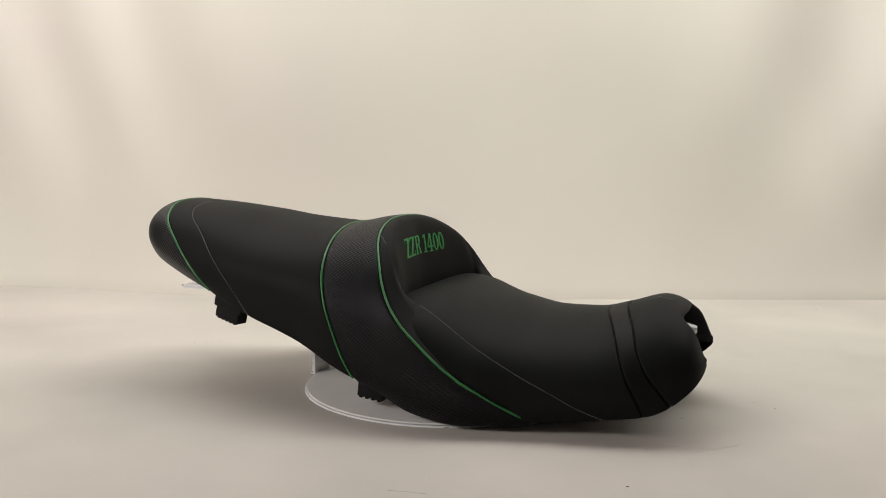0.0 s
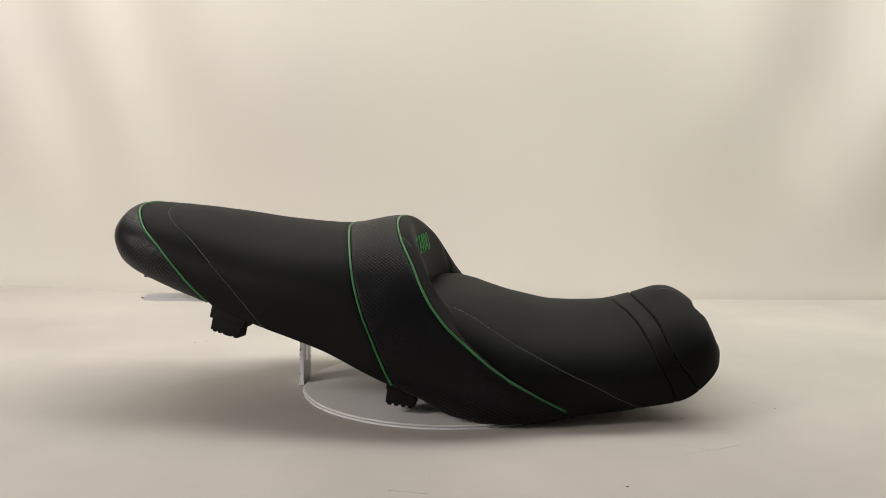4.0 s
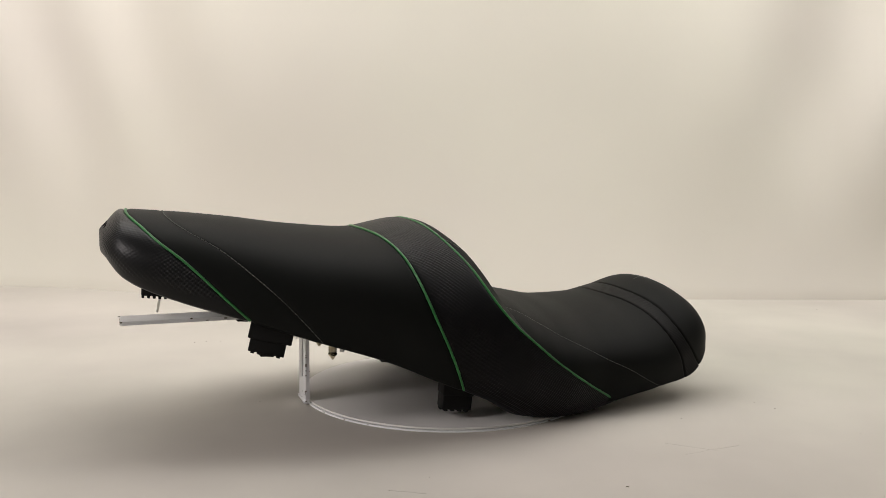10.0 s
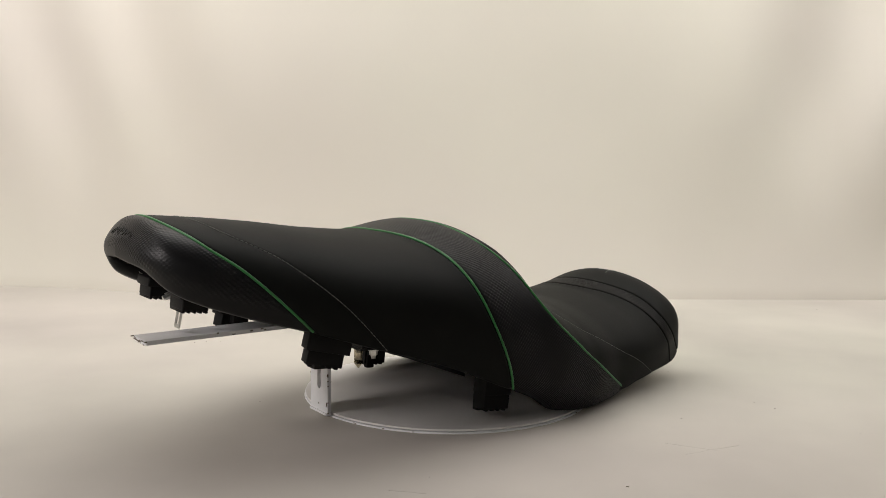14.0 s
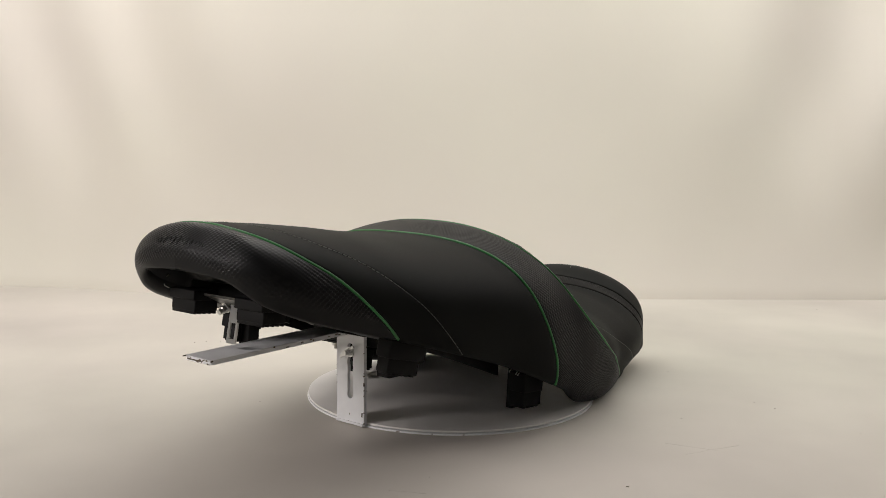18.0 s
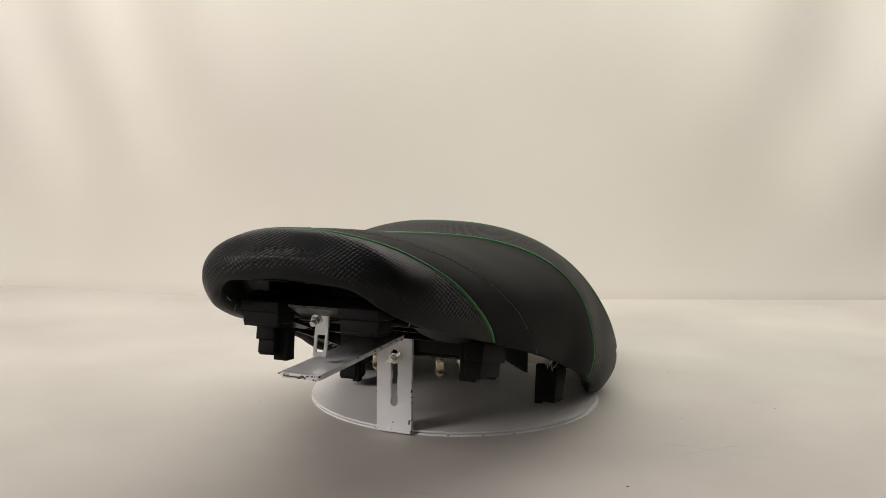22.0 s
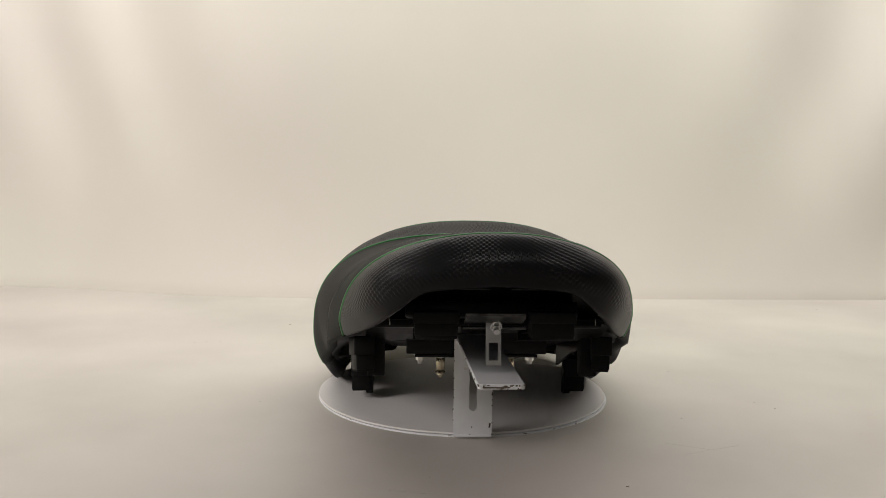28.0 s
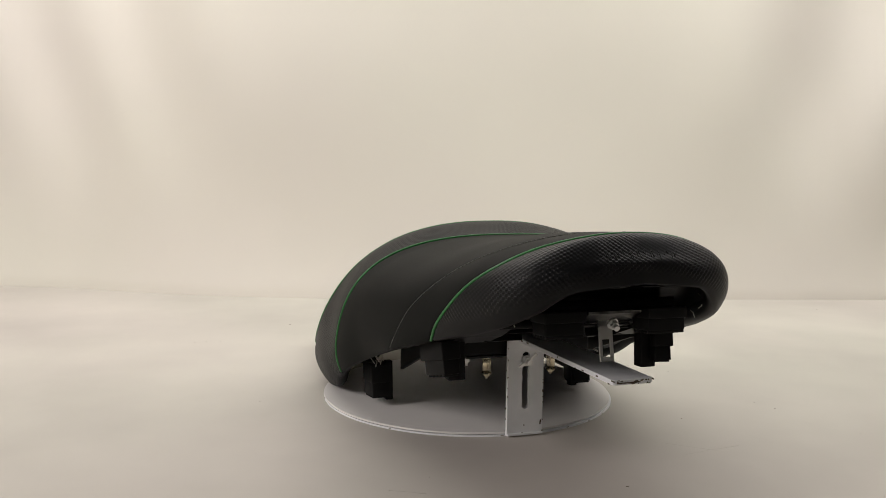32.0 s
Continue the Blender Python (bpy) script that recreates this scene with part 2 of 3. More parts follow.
# ---- turntable ----
def build_turntable():
    root = tagged(new("turntable"), "round white board disc on a thin worn base plate", "turntable")
    c = (-0.0222, 0.0010)
    part("disc", merge(rod(0.1803, 0.1807, 0.0006, pose(*c, 0.0016), 160), rod(0.1807, 0.1804, 0.0015, pose(*c, 0.0022), 160)), BOARD, root, smooth=False)
    part("spacer", rod(0.1780, 0.1780, 0.0010, pose(*c, 0.0008), 96), BOARD, root, smooth=False)
    part("base", rod(0.1816, 0.1812, 0.0016, pose(c[0] - 0.0010, c[1] - 0.0010, FLOOR_Z), 160), WHITE_METAL, root, smooth=False)
    rnd = random.Random(21)
    nicks = None
    for k in range(14):
        a = rnd.uniform(0, 2 * math.pi)
        piece = box(0.0012, rnd.uniform(0.002, 0.008), 0.0007, pose(c[0] - 0.0010 + 0.1810 * math.cos(a), c[1] - 0.001 + 0.1810 * math.sin(a), rnd.uniform(-0.0002, 0.0004), 0, 0, math.degrees(a)))
        nicks = piece if nicks is None else merge(nicks, piece)
    tagged(part("rim_nicks", nicks, CRUMB, root, "small dark nicks in the white rim", smooth=False), kind="stuff")
    return root


def slotted_plate(w, h, t, slot_w, z0, z1):
    """An upright plate across y with a round-ended, roughly sawn slot through it."""
    bm = bmesh.new()
    rnd = random.Random(3)
    outer = [(-w / 2, 0), (w / 2, 0), (w / 2, h), (-w / 2, h)]
    r = slot_w / 2
    arc = [(r * math.cos(a), z0 + r * math.sin(a)) for a in np.linspace(math.pi, 2 * math.pi, 9)]
    arc += [(r + rnd.uniform(-0.0005, 0.0003), z0 + (z1 - z0) * k / 12) for k in range(1, 12)]
    arc += [(r * math.cos(a), z1 + r * math.sin(a)) for a in np.linspace(0, math.pi, 9)]
    arc += [(-r + rnd.uniform(-0.0003, 0.0005), z1 + (z0 - z1) * k / 12) for k in range(1, 12)]
    loops = []
    for pts in (outer, arc):
        vs = [bm.verts.new((0, y, z)) for y, z in pts]
        loops += [bm.edges.new((vs[k], vs[(k + 1) % len(vs)])) for k in range(len(vs))]
    bmesh.ops.triangle_fill(bm, edges=loops, use_beauty=True)
    faces = bm.faces[:]
    ext = bmesh.ops.extrude_face_region(bm, geom=faces)
    for g in ext["geom"]:
        if isinstance(g, bmesh.types.BMVert):
            g.co.x += t
    bmesh.ops.recalc_face_normals(bm, faces=bm.faces)
    return bm


def strip(profile, y0, y1):
    """A solid strip along y from a closed outline in x and z; y0 and y1 give both ends for each point."""
    bm = bmesh.new()
    a = [bm.verts.new((x, y0(x), z)) for x, z in profile]
    b = [bm.verts.new((x, y1(x), z)) for x, z in profile]
    n = len(profile)
    for k in range(n):
        bm.faces.new((a[k], a[(k + 1) % n], b[(k + 1) % n], b[k]))
    bmesh.ops.triangulate(bm, faces=[bm.faces.new(a[::-1]), bm.faces.new(b)])
    bmesh.ops.recalc_face_normals(bm, faces=bm.faces)
    return bm


def flat_bar(x0, x1, y0, y1, width, z0, z1, corner, thick):
    """A flat bar from x0 out to x1, its end corners rounded off, with slightly worn edges."""
    bm = bmesh.new()
    w = width / 2
    out = [(x0, y0 - w), (x0, y0 + w)]
    out += [(x1 + corner - corner * math.sin(a), y1 + w - corner + corner * math.cos(a)) for a in np.linspace(0, math.pi / 2, 5)]
    out += [(x1 + corner - corner * math.cos(a), y1 - w + corner - corner * math.sin(a)) for a in np.linspace(0, math.pi / 2, 5)]
    h = lambda x: z0 + (z1 - z0) * (x - x0) / (x1 - x0)
    low = [bm.verts.new((x, y, h(x))) for x, y in out]
    top = [bm.verts.new((x, y, h(x) + thick)) for x, y in out]
    n = len(out)
    for k in range(n):
        bm.faces.new((low[k], low[(k + 1) % n], top[(k + 1) % n], top[k]))
    bm.faces.new(low[::-1])
    bm.faces.new(top)
    bmesh.ops.recalc_face_normals(bm, faces=bm.faces)
    rims = [e for e in bm.edges if abs(e.verts[0].co.z - e.verts[1].co.z) < 0.003]
    bmesh.ops.bevel(bm, geom=rims, offset=0.0006, segments=2, affect="EDGES", profile=0.6)
    return bm


def build_stand():
    root = tagged(new("stand"), "white painted steel angle stand, slotted upright, long bar", "stand")
    x, t = -0.2085, 0.0046
    part("upright", moved(slotted_plate(0.0410, 0.1030, t, 0.0085, 0.0325, 0.0865), pose(x, 0, 0.0010)), WHITE_METAL, root, smooth=False)
    # the bend at the top of the upright, outer radius 8 mm
    r = 0.0085
    arc = [(x + t - r + r * math.cos(a), 0.1040 + r * math.sin(a)) for a in np.linspace(0, math.pi / 2, 9)]
    arc += [(x + t - r + (r - t) * math.cos(a), 0.1040 + (r - t) * math.sin(a)) for a in np.linspace(math.pi / 2, 0, 9)]
    part("bend", strip(arc, lambda q: -0.0205, lambda q: 0.0205), WHITE_METAL, root)
    bar = part("bar", flat_bar(x + t - r, -0.4148, 0.0, -0.0072, 0.0385, 0.1079, 0.1086, 0.0035, t), WHITE_METAL, root, smooth=False)
    part("scuffed_end", box(0.0005, 0.030, 0.0010, pose(-0.4148, -0.0072, 0.1104, 0, 0, 2.0)), DIRT, bar, "chipped dark edge", smooth=False)
    part("foot_flange", box(0.0030, 0.0400, 0.0026, pose(x - 0.0005, 0, 0.0022), 0.0006), WHITE_METAL, root, "white weld along the upright's foot", smooth=False)
    bolt = part("wing_bolt", merge(rod(0.0058, 0.0058, 0.0014, pose(x - 0.0014, -0.0005, 0.0822, 0, 90), 20), rod(0.0042, 0.0042, 0.006, pose(x - 0.0070, -0.0005, 0.0822, 0, 90), 6),
                                   rod(0.0028, 0.0028, 0.004, pose(x - 0.0105, -0.0005, 0.0822, 0, 90), 12)), STEEL, root, "grey wing bolt and washer", smooth=False)
    for s in (-1, 1):
        wing = moved(box(0.0014, 0.0100, 0.0036, pose(0, s * 0.0075, 0), 0.0006), pose(x - 0.0045, -0.0005, 0.0822, -28 if s > 0 else -40, 0, 6 * s))
        part("wing", wing, STEEL, bolt, smooth=False)
    rnd = random.Random(11)
    chips = None
    for k in range(20):
        z = rnd.uniform(0.003, 0.100)
        piece = box(rnd.uniform(0.0008, 0.0022), rnd.uniform(0.0008, 0.0018), rnd.uniform(0.0006, 0.0024), pose(x + rnd.choice((0.0003, t - 0.0003)), rnd.choice((-0.0204, 0.0204)), z, rnd.uniform(-25, 25)), 0.0003, 1)
        chips = piece if chips is None else merge(chips, piece)
    chips = merge(chips, box(0.0012, 0.0016, 0.0052, pose(x, -0.0180, 0.0135, 8), 0.0003, 1), box(0.0010, 0.0012, 0.0016, pose(x, 0.001, 0.0115), 0.0003, 1), box(0.0010, 0.0016, 0.0010, pose(x, 0.003, 0.0035), 0.0003, 1))
    for k in range(26):
        u = rnd.uniform(-0.016, 0.016)
        chips = merge(chips, box(0.0010, rnd.uniform(0.0008, 0.0030), rnd.uniform(0.0005, 0.0014), pose(-0.4146, -0.0072 + u, 0.1107 + rnd.uniform(-0.0018, 0.0020), 0, 0, 2.2), 0.0002, 1))
    for k in range(22):
        # along both long edges of the bar
        f, side = rnd.uniform(0.02, 1.0) ** 1.5, rnd.choice((-1, 1))
        chips = merge(chips, box(rnd.uniform(0.0015, 0.0050), 0.0008, rnd.uniform(0.0006, 0.0016), pose(-0.4148 + 0.200 * (1 - f), -0.0072 * f + side * 0.01915, 0.1085 + rnd.uniform(0.0003, t - 0.0006), 0, 0, 2.0), 0.0002, 1))
    tagged(part("paint_chips", chips, DIRT, root, "small dark chips in the white paint", smooth=False), kind="stuff")
    return root


# ---- seat ----
# x, crest height, height of the widest line, half width there, half width at the hem, hem height, squareness
REAR = [(-0.4340, 0.2125, 0.2050, 0.0000, 0.0000, 0.1975, 2.10),
        (-0.4280, 0.2200, 0.1990, 0.0650, 0.0590, 0.1920, 2.10),
        (-0.4100, 0.2360, 0.1902, 0.0970, 0.0882, 0.1716, 2.14),
        (-0.3500, 0.2319, 0.1677, 0.1246, 0.1138, 0.1455, 2.35),
        (-0.2950, 0.2263, 0.1493, 0.1407, 0.1328, 0.1294, 2.28),
        (-0.2200, 0.2167, 0.1419, 0.1587, 0.1564, 0.1053, 2.10),
        (-0.1500, 0.2118, 0.1271, 0.1734, 0.1635, 0.0822, 2.27),
        (-0.0800, 0.2227, 0.0866, 0.1860, 0.1767, 0.0522, 2.34),
        (-0.0400, 0.2125, 0.0666, 0.1869, 0.1748, 0.0350, 2.60),
        (0.0000, 0.1980, 0.0565, 0.1889, 0.1687, 0.0123, 2.80),
        (0.0500, 0.1500, 0.0480, 0.1874, 0.1702, 0.0055, 2.90),
        (0.1000, 0.0850, 0.0300, 0.1712, 0.1631, 0.0080, 2.80),
        (0.1500, 0.0400, 0.0200, 0.1490, 0.1470, 0.0130, 2.50)]
FRONT = [(-0.0590, 0.0980, 0.0600, 0.1300, 0.1400, 0.0560, 4.50),
        (-0.0555, 0.1160, 0.0600, 0.1500, 0.1570, 0.0540, 5.00),
        (-0.0500, 0.1265, 0.0600, 0.1600, 0.1630, 0.0520, 5.20),
        (-0.0420, 0.1330, 0.0598, 0.1680, 0.1600, 0.0490, 5.00),
        (-0.0300, 0.1370, 0.0595, 0.1745, 0.1640, 0.0440, 4.70),
        (-0.0150, 0.1375, 0.0590, 0.1805, 0.1641, 0.0350, 4.20),
        (0.0120, 0.1350, 0.0575, 0.1849, 0.1641, 0.0250, 3.20),
        (0.0350, 0.1300, 0.0560, 0.1828, 0.1641, 0.0170, 2.60),
        (0.0670, 0.1235, 0.0535, 0.1783, 0.1666, 0.0158, 2.15),
        (0.1220, 0.1148, 0.0511, 0.1626, 0.1601, 0.0142, 2.05),
        (0.1770, 0.1175, 0.0497, 0.1547, 0.1433, 0.0161, 1.92),
        (0.2160, 0.1278, 0.0496, 0.1458, 0.1365, 0.0211, 1.86),
        (0.2550, 0.1385, 0.0548, 0.1312, 0.1306, 0.0277, 2.02),
        (0.2900, 0.1217, 0.0653, 0.1125, 0.1130, 0.0474, 2.39),
        (0.3080, 0.0848, 0.0723, 0.0800, 0.0800, 0.0690, 2.56),
        (0.3106, 0.0843, 0.0843, 0.0000, 0.0000, 0.0843, 2.69)]


def section(table, x, v):
    """Points of the seat's skin: x along it, v from -1 (right hem) over the crest to 1 (left hem)."""
    x, v = np.broadcast_arrays(np.asarray(x, float), np.asarray(v, float))
    cols = np.array(table).T
    if table is REAR:
        u, s = np.sqrt(np.maximum(x - cols[0][0], 0)), np.sqrt(cols[0] - cols[0][0])
    else:
        u, s = -np.sqrt(np.maximum(cols[0][-1] - x, 0)), -np.sqrt(cols[0][-1] - cols[0])
    zt, zw, w, wb, zb, n = (pchip(s, c, u) for c in cols[1:])
    av = np.abs(v)
    a = np.minimum(av / 0.65, 1) * math.pi / 2
    b = np.maximum((av - 0.65) / 0.35, 0) ** 0.75
    y = np.where(av < 0.65, w * np.sin(a) ** (2 / n), w + (wb - w) * b ** 2)
    z = np.where(av < 0.65, zw + (zt - zw) * np.abs(np.cos(a)) ** (2 / n), zw + (zb - zw) * b)
    return np.stack([x, y * np.sign(v), z], -1)

# seam lines: the skin they lie on, and x over the girth from crest (0) to hem (1)
EIGHTHS = tuple(k / 8 for k in range(9))
RPIPE = (REAR, EIGHTHS, (-0.4060, -0.4058, -0.4045, -0.3999, -0.3908, -0.3770, -0.3486, -0.3183, -0.2882))
BPIPE = (REAR, EIGHTHS, (-0.1420, -0.1396, -0.1350, -0.1292, -0.1224, -0.1148, -0.1031, -0.0853, -0.0678))
FPIPE = (REAR, EIGHTHS, (-0.0800, -0.0784, -0.0745, -0.0660, -0.0500, -0.0292, 0.0320, 0.1022, 0.1385))
STRIP_A = (FRONT, EIGHTHS, (0.1911, 0.1935, 0.1995, 0.2060, 0.2130, 0.2200, 0.2285, 0.2400, 0.2495))
STRIP_B = (FRONT, EIGHTHS, (0.2142, 0.2162, 0.2210, 0.2272, 0.2332, 0.2388, 0.2490, 0.2640, 0.2775))
RDASH = (REAR, EIGHTHS, (-0.3646, -0.3670, -0.3651, -0.3592, -0.3449, -0.3144, -0.2850, -0.2505, -0.2174))
FDASH = (FRONT, (0.478, 0.500, 0.525, 0.553, 0.587, 0.632, 0.692, 0.783, 0.856, 0.927, 1.000), (-0.0380, -0.0120, 0.0110, 0.0285, 0.0440, 0.0610, 0.0850, 0.1245, 0.1600, 0.1860, 0.2085))
PAD_STITCH = (REAR, (0.34, 0.393, 0.444), (-0.070, -0.055, -0.040))


def girth(table, x, v):
    """How far round the section at x the parameter v lies, by length: 0 at the crest, 1 at the hem."""
    x, v = np.broadcast_arrays(np.asarray(x, float), np.abs(np.asarray(v, float)))
    shape = x.shape
    x, v = x.reshape(-1, 1), v.reshape(-1, 1)
    t = np.linspace(0, 1, 81)[None]
    q = section(table, np.broadcast_to(x, (len(x), 81)), np.broadcast_to(t, (len(x), 81)))
    s = np.concatenate([np.zeros((len(x), 1)), np.cumsum(np.linalg.norm(np.diff(q, axis=1), axis=2), axis=1)], axis=1)
    k = v * 80
    lo = np.minimum(k.astype(int), 79)
    f = k - lo
    at = np.take_along_axis(s, lo, 1) * (1 - f) + np.take_along_axis(s, lo + 1, 1) * f
    return (at / np.maximum(s[:, -1:], 1e-9)).reshape(shape)


def line(curve, v):
    """x of a seam line at v."""
    table, knots, xs = curve
    x = np.full(np.shape(v), np.mean(xs))
    for _ in range(6):
        x = 0.5 * x + 0.5 * pchip(knots, xs, girth(table, x, v)) if _ else pchip(knots, xs, girth(table, x, v))
    return x


def skin_normal(table, x, v):
    e = 1e-3
    dv = section(table, x, np.clip(v + e, -1, 1)) - section(table, x, np.clip(v - e, -1, 1))
    dx = section(table, x + e, v) - section(table, x - e, v)
    n = np.cross(dx, dv)
    return n / (np.linalg.norm(n, axis=-1)[..., None] + 1e-12)


def panel(table, xa, xb, rows=24, cols=96, wrap=False, tuck=(0.0018, 0.0018), fine=0.0028, crease=None, reshape=None):
    """The skin between two seam lines, drawn in along sewn edges, with a rolled hem along both lower edges."""
    bm = bmesh.new()
    v = np.linspace(-1, 1, cols + 1)
    a, b = xa(v), xb(v)
    uv = bm.loops.layers.uv.new("cloth")
    grid, coords = [], {}
    steps = 0.5 - 0.5 * np.cos(np.linspace(0, math.pi, rows + 1))
    steps = 0.6 * steps + 0.4 * np.linspace(0, 1, rows + 1)
    for s_ in steps:
        x = a + (b - a) * s_
        q = section(table, x, v)
        sink = np.maximum(tuck[0] * np.exp(-((x - a) / fine) ** 2), tuck[1] * np.exp(-((x - b) / fine) ** 2))
        if crease is not None:
            sink += 0.0006 * np.exp(-((x - line(crease, v)) / 0.0035) ** 2) * (girth(table, x, v) >= crease[1][0])
        q = q - skin_normal(table, x, v) * sink[:, None]
        if reshape is not None:
            q = reshape(q, x, v)
        arc = np.concatenate([[0], np.cumsum(np.linalg.norm(np.diff(q, axis=0), axis=1))])
        arc -= arc[len(arc) // 2]
        row = []
        for k in range(cols + 1):
            vert = bm.verts.new(q[k])
            coords[vert] = (x[k], arc[k])
            if wrap:
                # round the tail: along its outline and up its face
                dx, dy = -0.315 - x[k], q[k][1]
                coords[vert] = (0.115 * math.atan2(dy, max(dx, 0.001)) if dx > 0 else math.copysign(0.115 * math.pi / 2 - dx, dy), q[k][2] - 0.8 * math.hypot(max(dx, 0), dy))
            row.append(vert)
        for k in (0, cols):
            s = 1 if k == cols else -1
            lip, grow = [], min(max((0.302 - x[k]) / 0.02, 0.02), 1.0)
            for inward, up in ((0.003, -0.0015), (0.008, 0.0005), (0.012, 0.006), (0.014, 0.014)):
                y = q[k][1] - s * min(inward * grow, abs(q[k][1]))
                vert = bm.verts.new((q[k][0], y, q[k][2] + up * grow))
                coords[vert] = (x[k], arc[k] + s * inward)
                lip.append(vert)
            row = lip[::-1] + row if k == 0 else row + lip
        grid.append(row)
    for p, q in zip(grid, grid[1:]):
        for k in range(len(p) - 1):
            f = bm.faces.new((p[k], q[k], q[k + 1], p[k + 1]))
            for l in f.loops:
                l[uv].uv = coords[l.vert]
    bmesh.ops.remove_doubles(bm, verts=bm.verts, dist=1e-5)
    return bm


def on_skin(table, curve, n=120, lift=0.001, lo=-1.0, hi=1.0, reshape=None):
    """Points along a seam line, lifted off the skin."""
    v = np.linspace(lo, hi, n)
    x = line(curve, v)
    q = section(table, x, v) + skin_normal(table, x, v) * lift
    return q if reshape is None else reshape(q, x, v)


def stitches(table, curve, lo, hi, length=0.0036, gap=0.0013, radius=0.00046, mirror=True, lift=0.0001, reshape=None):
    """Short thread stitches along a seam line."""
    out = None
    for a, b in ((lo, hi), (-hi, -lo)) if mirror else ((lo, hi),):
        q = on_skin(table, curve, 400, lift, a, b, reshape)
        s = np.concatenate([[0], np.cumsum(np.linalg.norm(np.diff(q, axis=0), axis=1))])
        at = 0.0
        while at + length < s[-1]:
            pts = [[np.interp(at + length * k / 2, s, q[:, i]) for i in range(3)] for k in range(3)]
            piece = tube(pts, radius, 5)
            out = piece if out is None else merge(out, piece)
            at += length + gap
    return out


def pad_fall(q, x, v):
    """The backrest pad rolls over into a steep hollow face, deepest in its middle."""
    out = q.copy()
    d = np.maximum(x - line(FPIPE, v) - 0.0005, 0)
    g = girth(REAR, x, v)
    low = np.clip((g - 0.38) / 0.30, 0, 1)
    low = low * low * (3 - 2 * low)
    side = np.clip((g - 0.38) / 0.16, 0, 1)
    side = side * side * (3 - 2 * side)
    drop = np.minimum(1.5e5 * np.exp(-g / 0.25) * d ** 4, 0.02 + 3.0 * d) + 1.6 * d * low + 4.0 * np.maximum(d - 0.018, 0) * side
    out[:, 2] = np.minimum(q[:, 2], np.maximum(q[:, 2] - drop * (1 - low), 0.100))
    out[:, 1] -= np.sign(v) * np.minimum(drop * low, 0.045)
    return out


def notch(q, x, v):
    """The nose is hollowed at its front, between two lobes."""
    y, z, x = np.abs(q[:, 1]), q[:, 2], q[:, 0]
    ramp = lambda t: np.clip(t, 0, 1) ** 2 * (3 - 2 * np.clip(t, 0, 1))
    k = ramp((0.066 - y) / 0.036) * ramp((0.126 - z) / 0.012) * ramp((x - 0.270) / 0.020)
    out = q.copy()
    out[:, 0] -= 0.040 * k
    return out


def pan_height(x):
    """Height of the base pan's middle along the seat."""
    return pchip((-0.44, -0.40, -0.365, -0.335, -0.30, -0.25, -0.212, -0.196, -0.15, -0.10, 0.0, 0.10, 0.28),
                 (0.194, 0.192, 0.188, 0.165, 0.142, 0.124, 0.119, 0.104, 0.092, 0.078, 0.064, 0.058, 0.078), x)


def base_pan():
    """The ribbed plastic shell that closes the seat from below."""
    bm = bmesh.new()
    rows = []
    ncol = 40
    for x in np.linspace(-0.427, 0.285, 110):
        table = REAR if x < 0.05 else FRONT
        edge = section(table, np.array([x]), np.array([1.0]))[0]
        half, zb = max(edge[1] - 0.007, 0.002), edge[2] + 0.004
        zc = float(pan_height(np.array([x]))[0])
        row = []
        for k in range(ncol + 1):
            f = -1 + 2 * k / ncol
            t = min(max((1 - abs(f)) / 0.15, 0), 1)
            t = t * t * (3 - 2 * t)
            rib = 0.0025 if int(round(x * 1000)) % 22 < 7 and 0.1 < abs(f) < 0.6 else 0.0
            row.append(bm.verts.new((x, f * half, zb + (zc - zb) * t - rib * t)))
        rows.append(row)
    for a, b in zip(rows, rows[1:]):
        for k in range(ncol):
            bm.faces.new((a[k], a[k + 1], b[k + 1], b[k]))
    return bm


def bumper(sx, sy, sz, teeth):
    """A moulded rubber block with a toothed underside, its top at z = 0."""
    bm = merge(box(sx, sy, sz * 0.42, pose(0, 0, -sz * 0.21), 0.0012), box(sx * 0.82, sy * 0.94, sz * 0.5, pose(0, 0, -sz * 0.64), 0.0012))
    w = sx * 0.80 / (2 * teeth - 1)
    for k in range(teeth):
        bm = merge(bm, box(w, sy * 0.9, sz * 0.16, pose(-sx * 0.40 + w * (2 * k + 0.5), 0, -sz * 0.92), 0.0004, 1))
    return bm


def moved(bm, m):
    bmesh.ops.transform(bm, matrix=m, verts=bm.verts)
    return bm


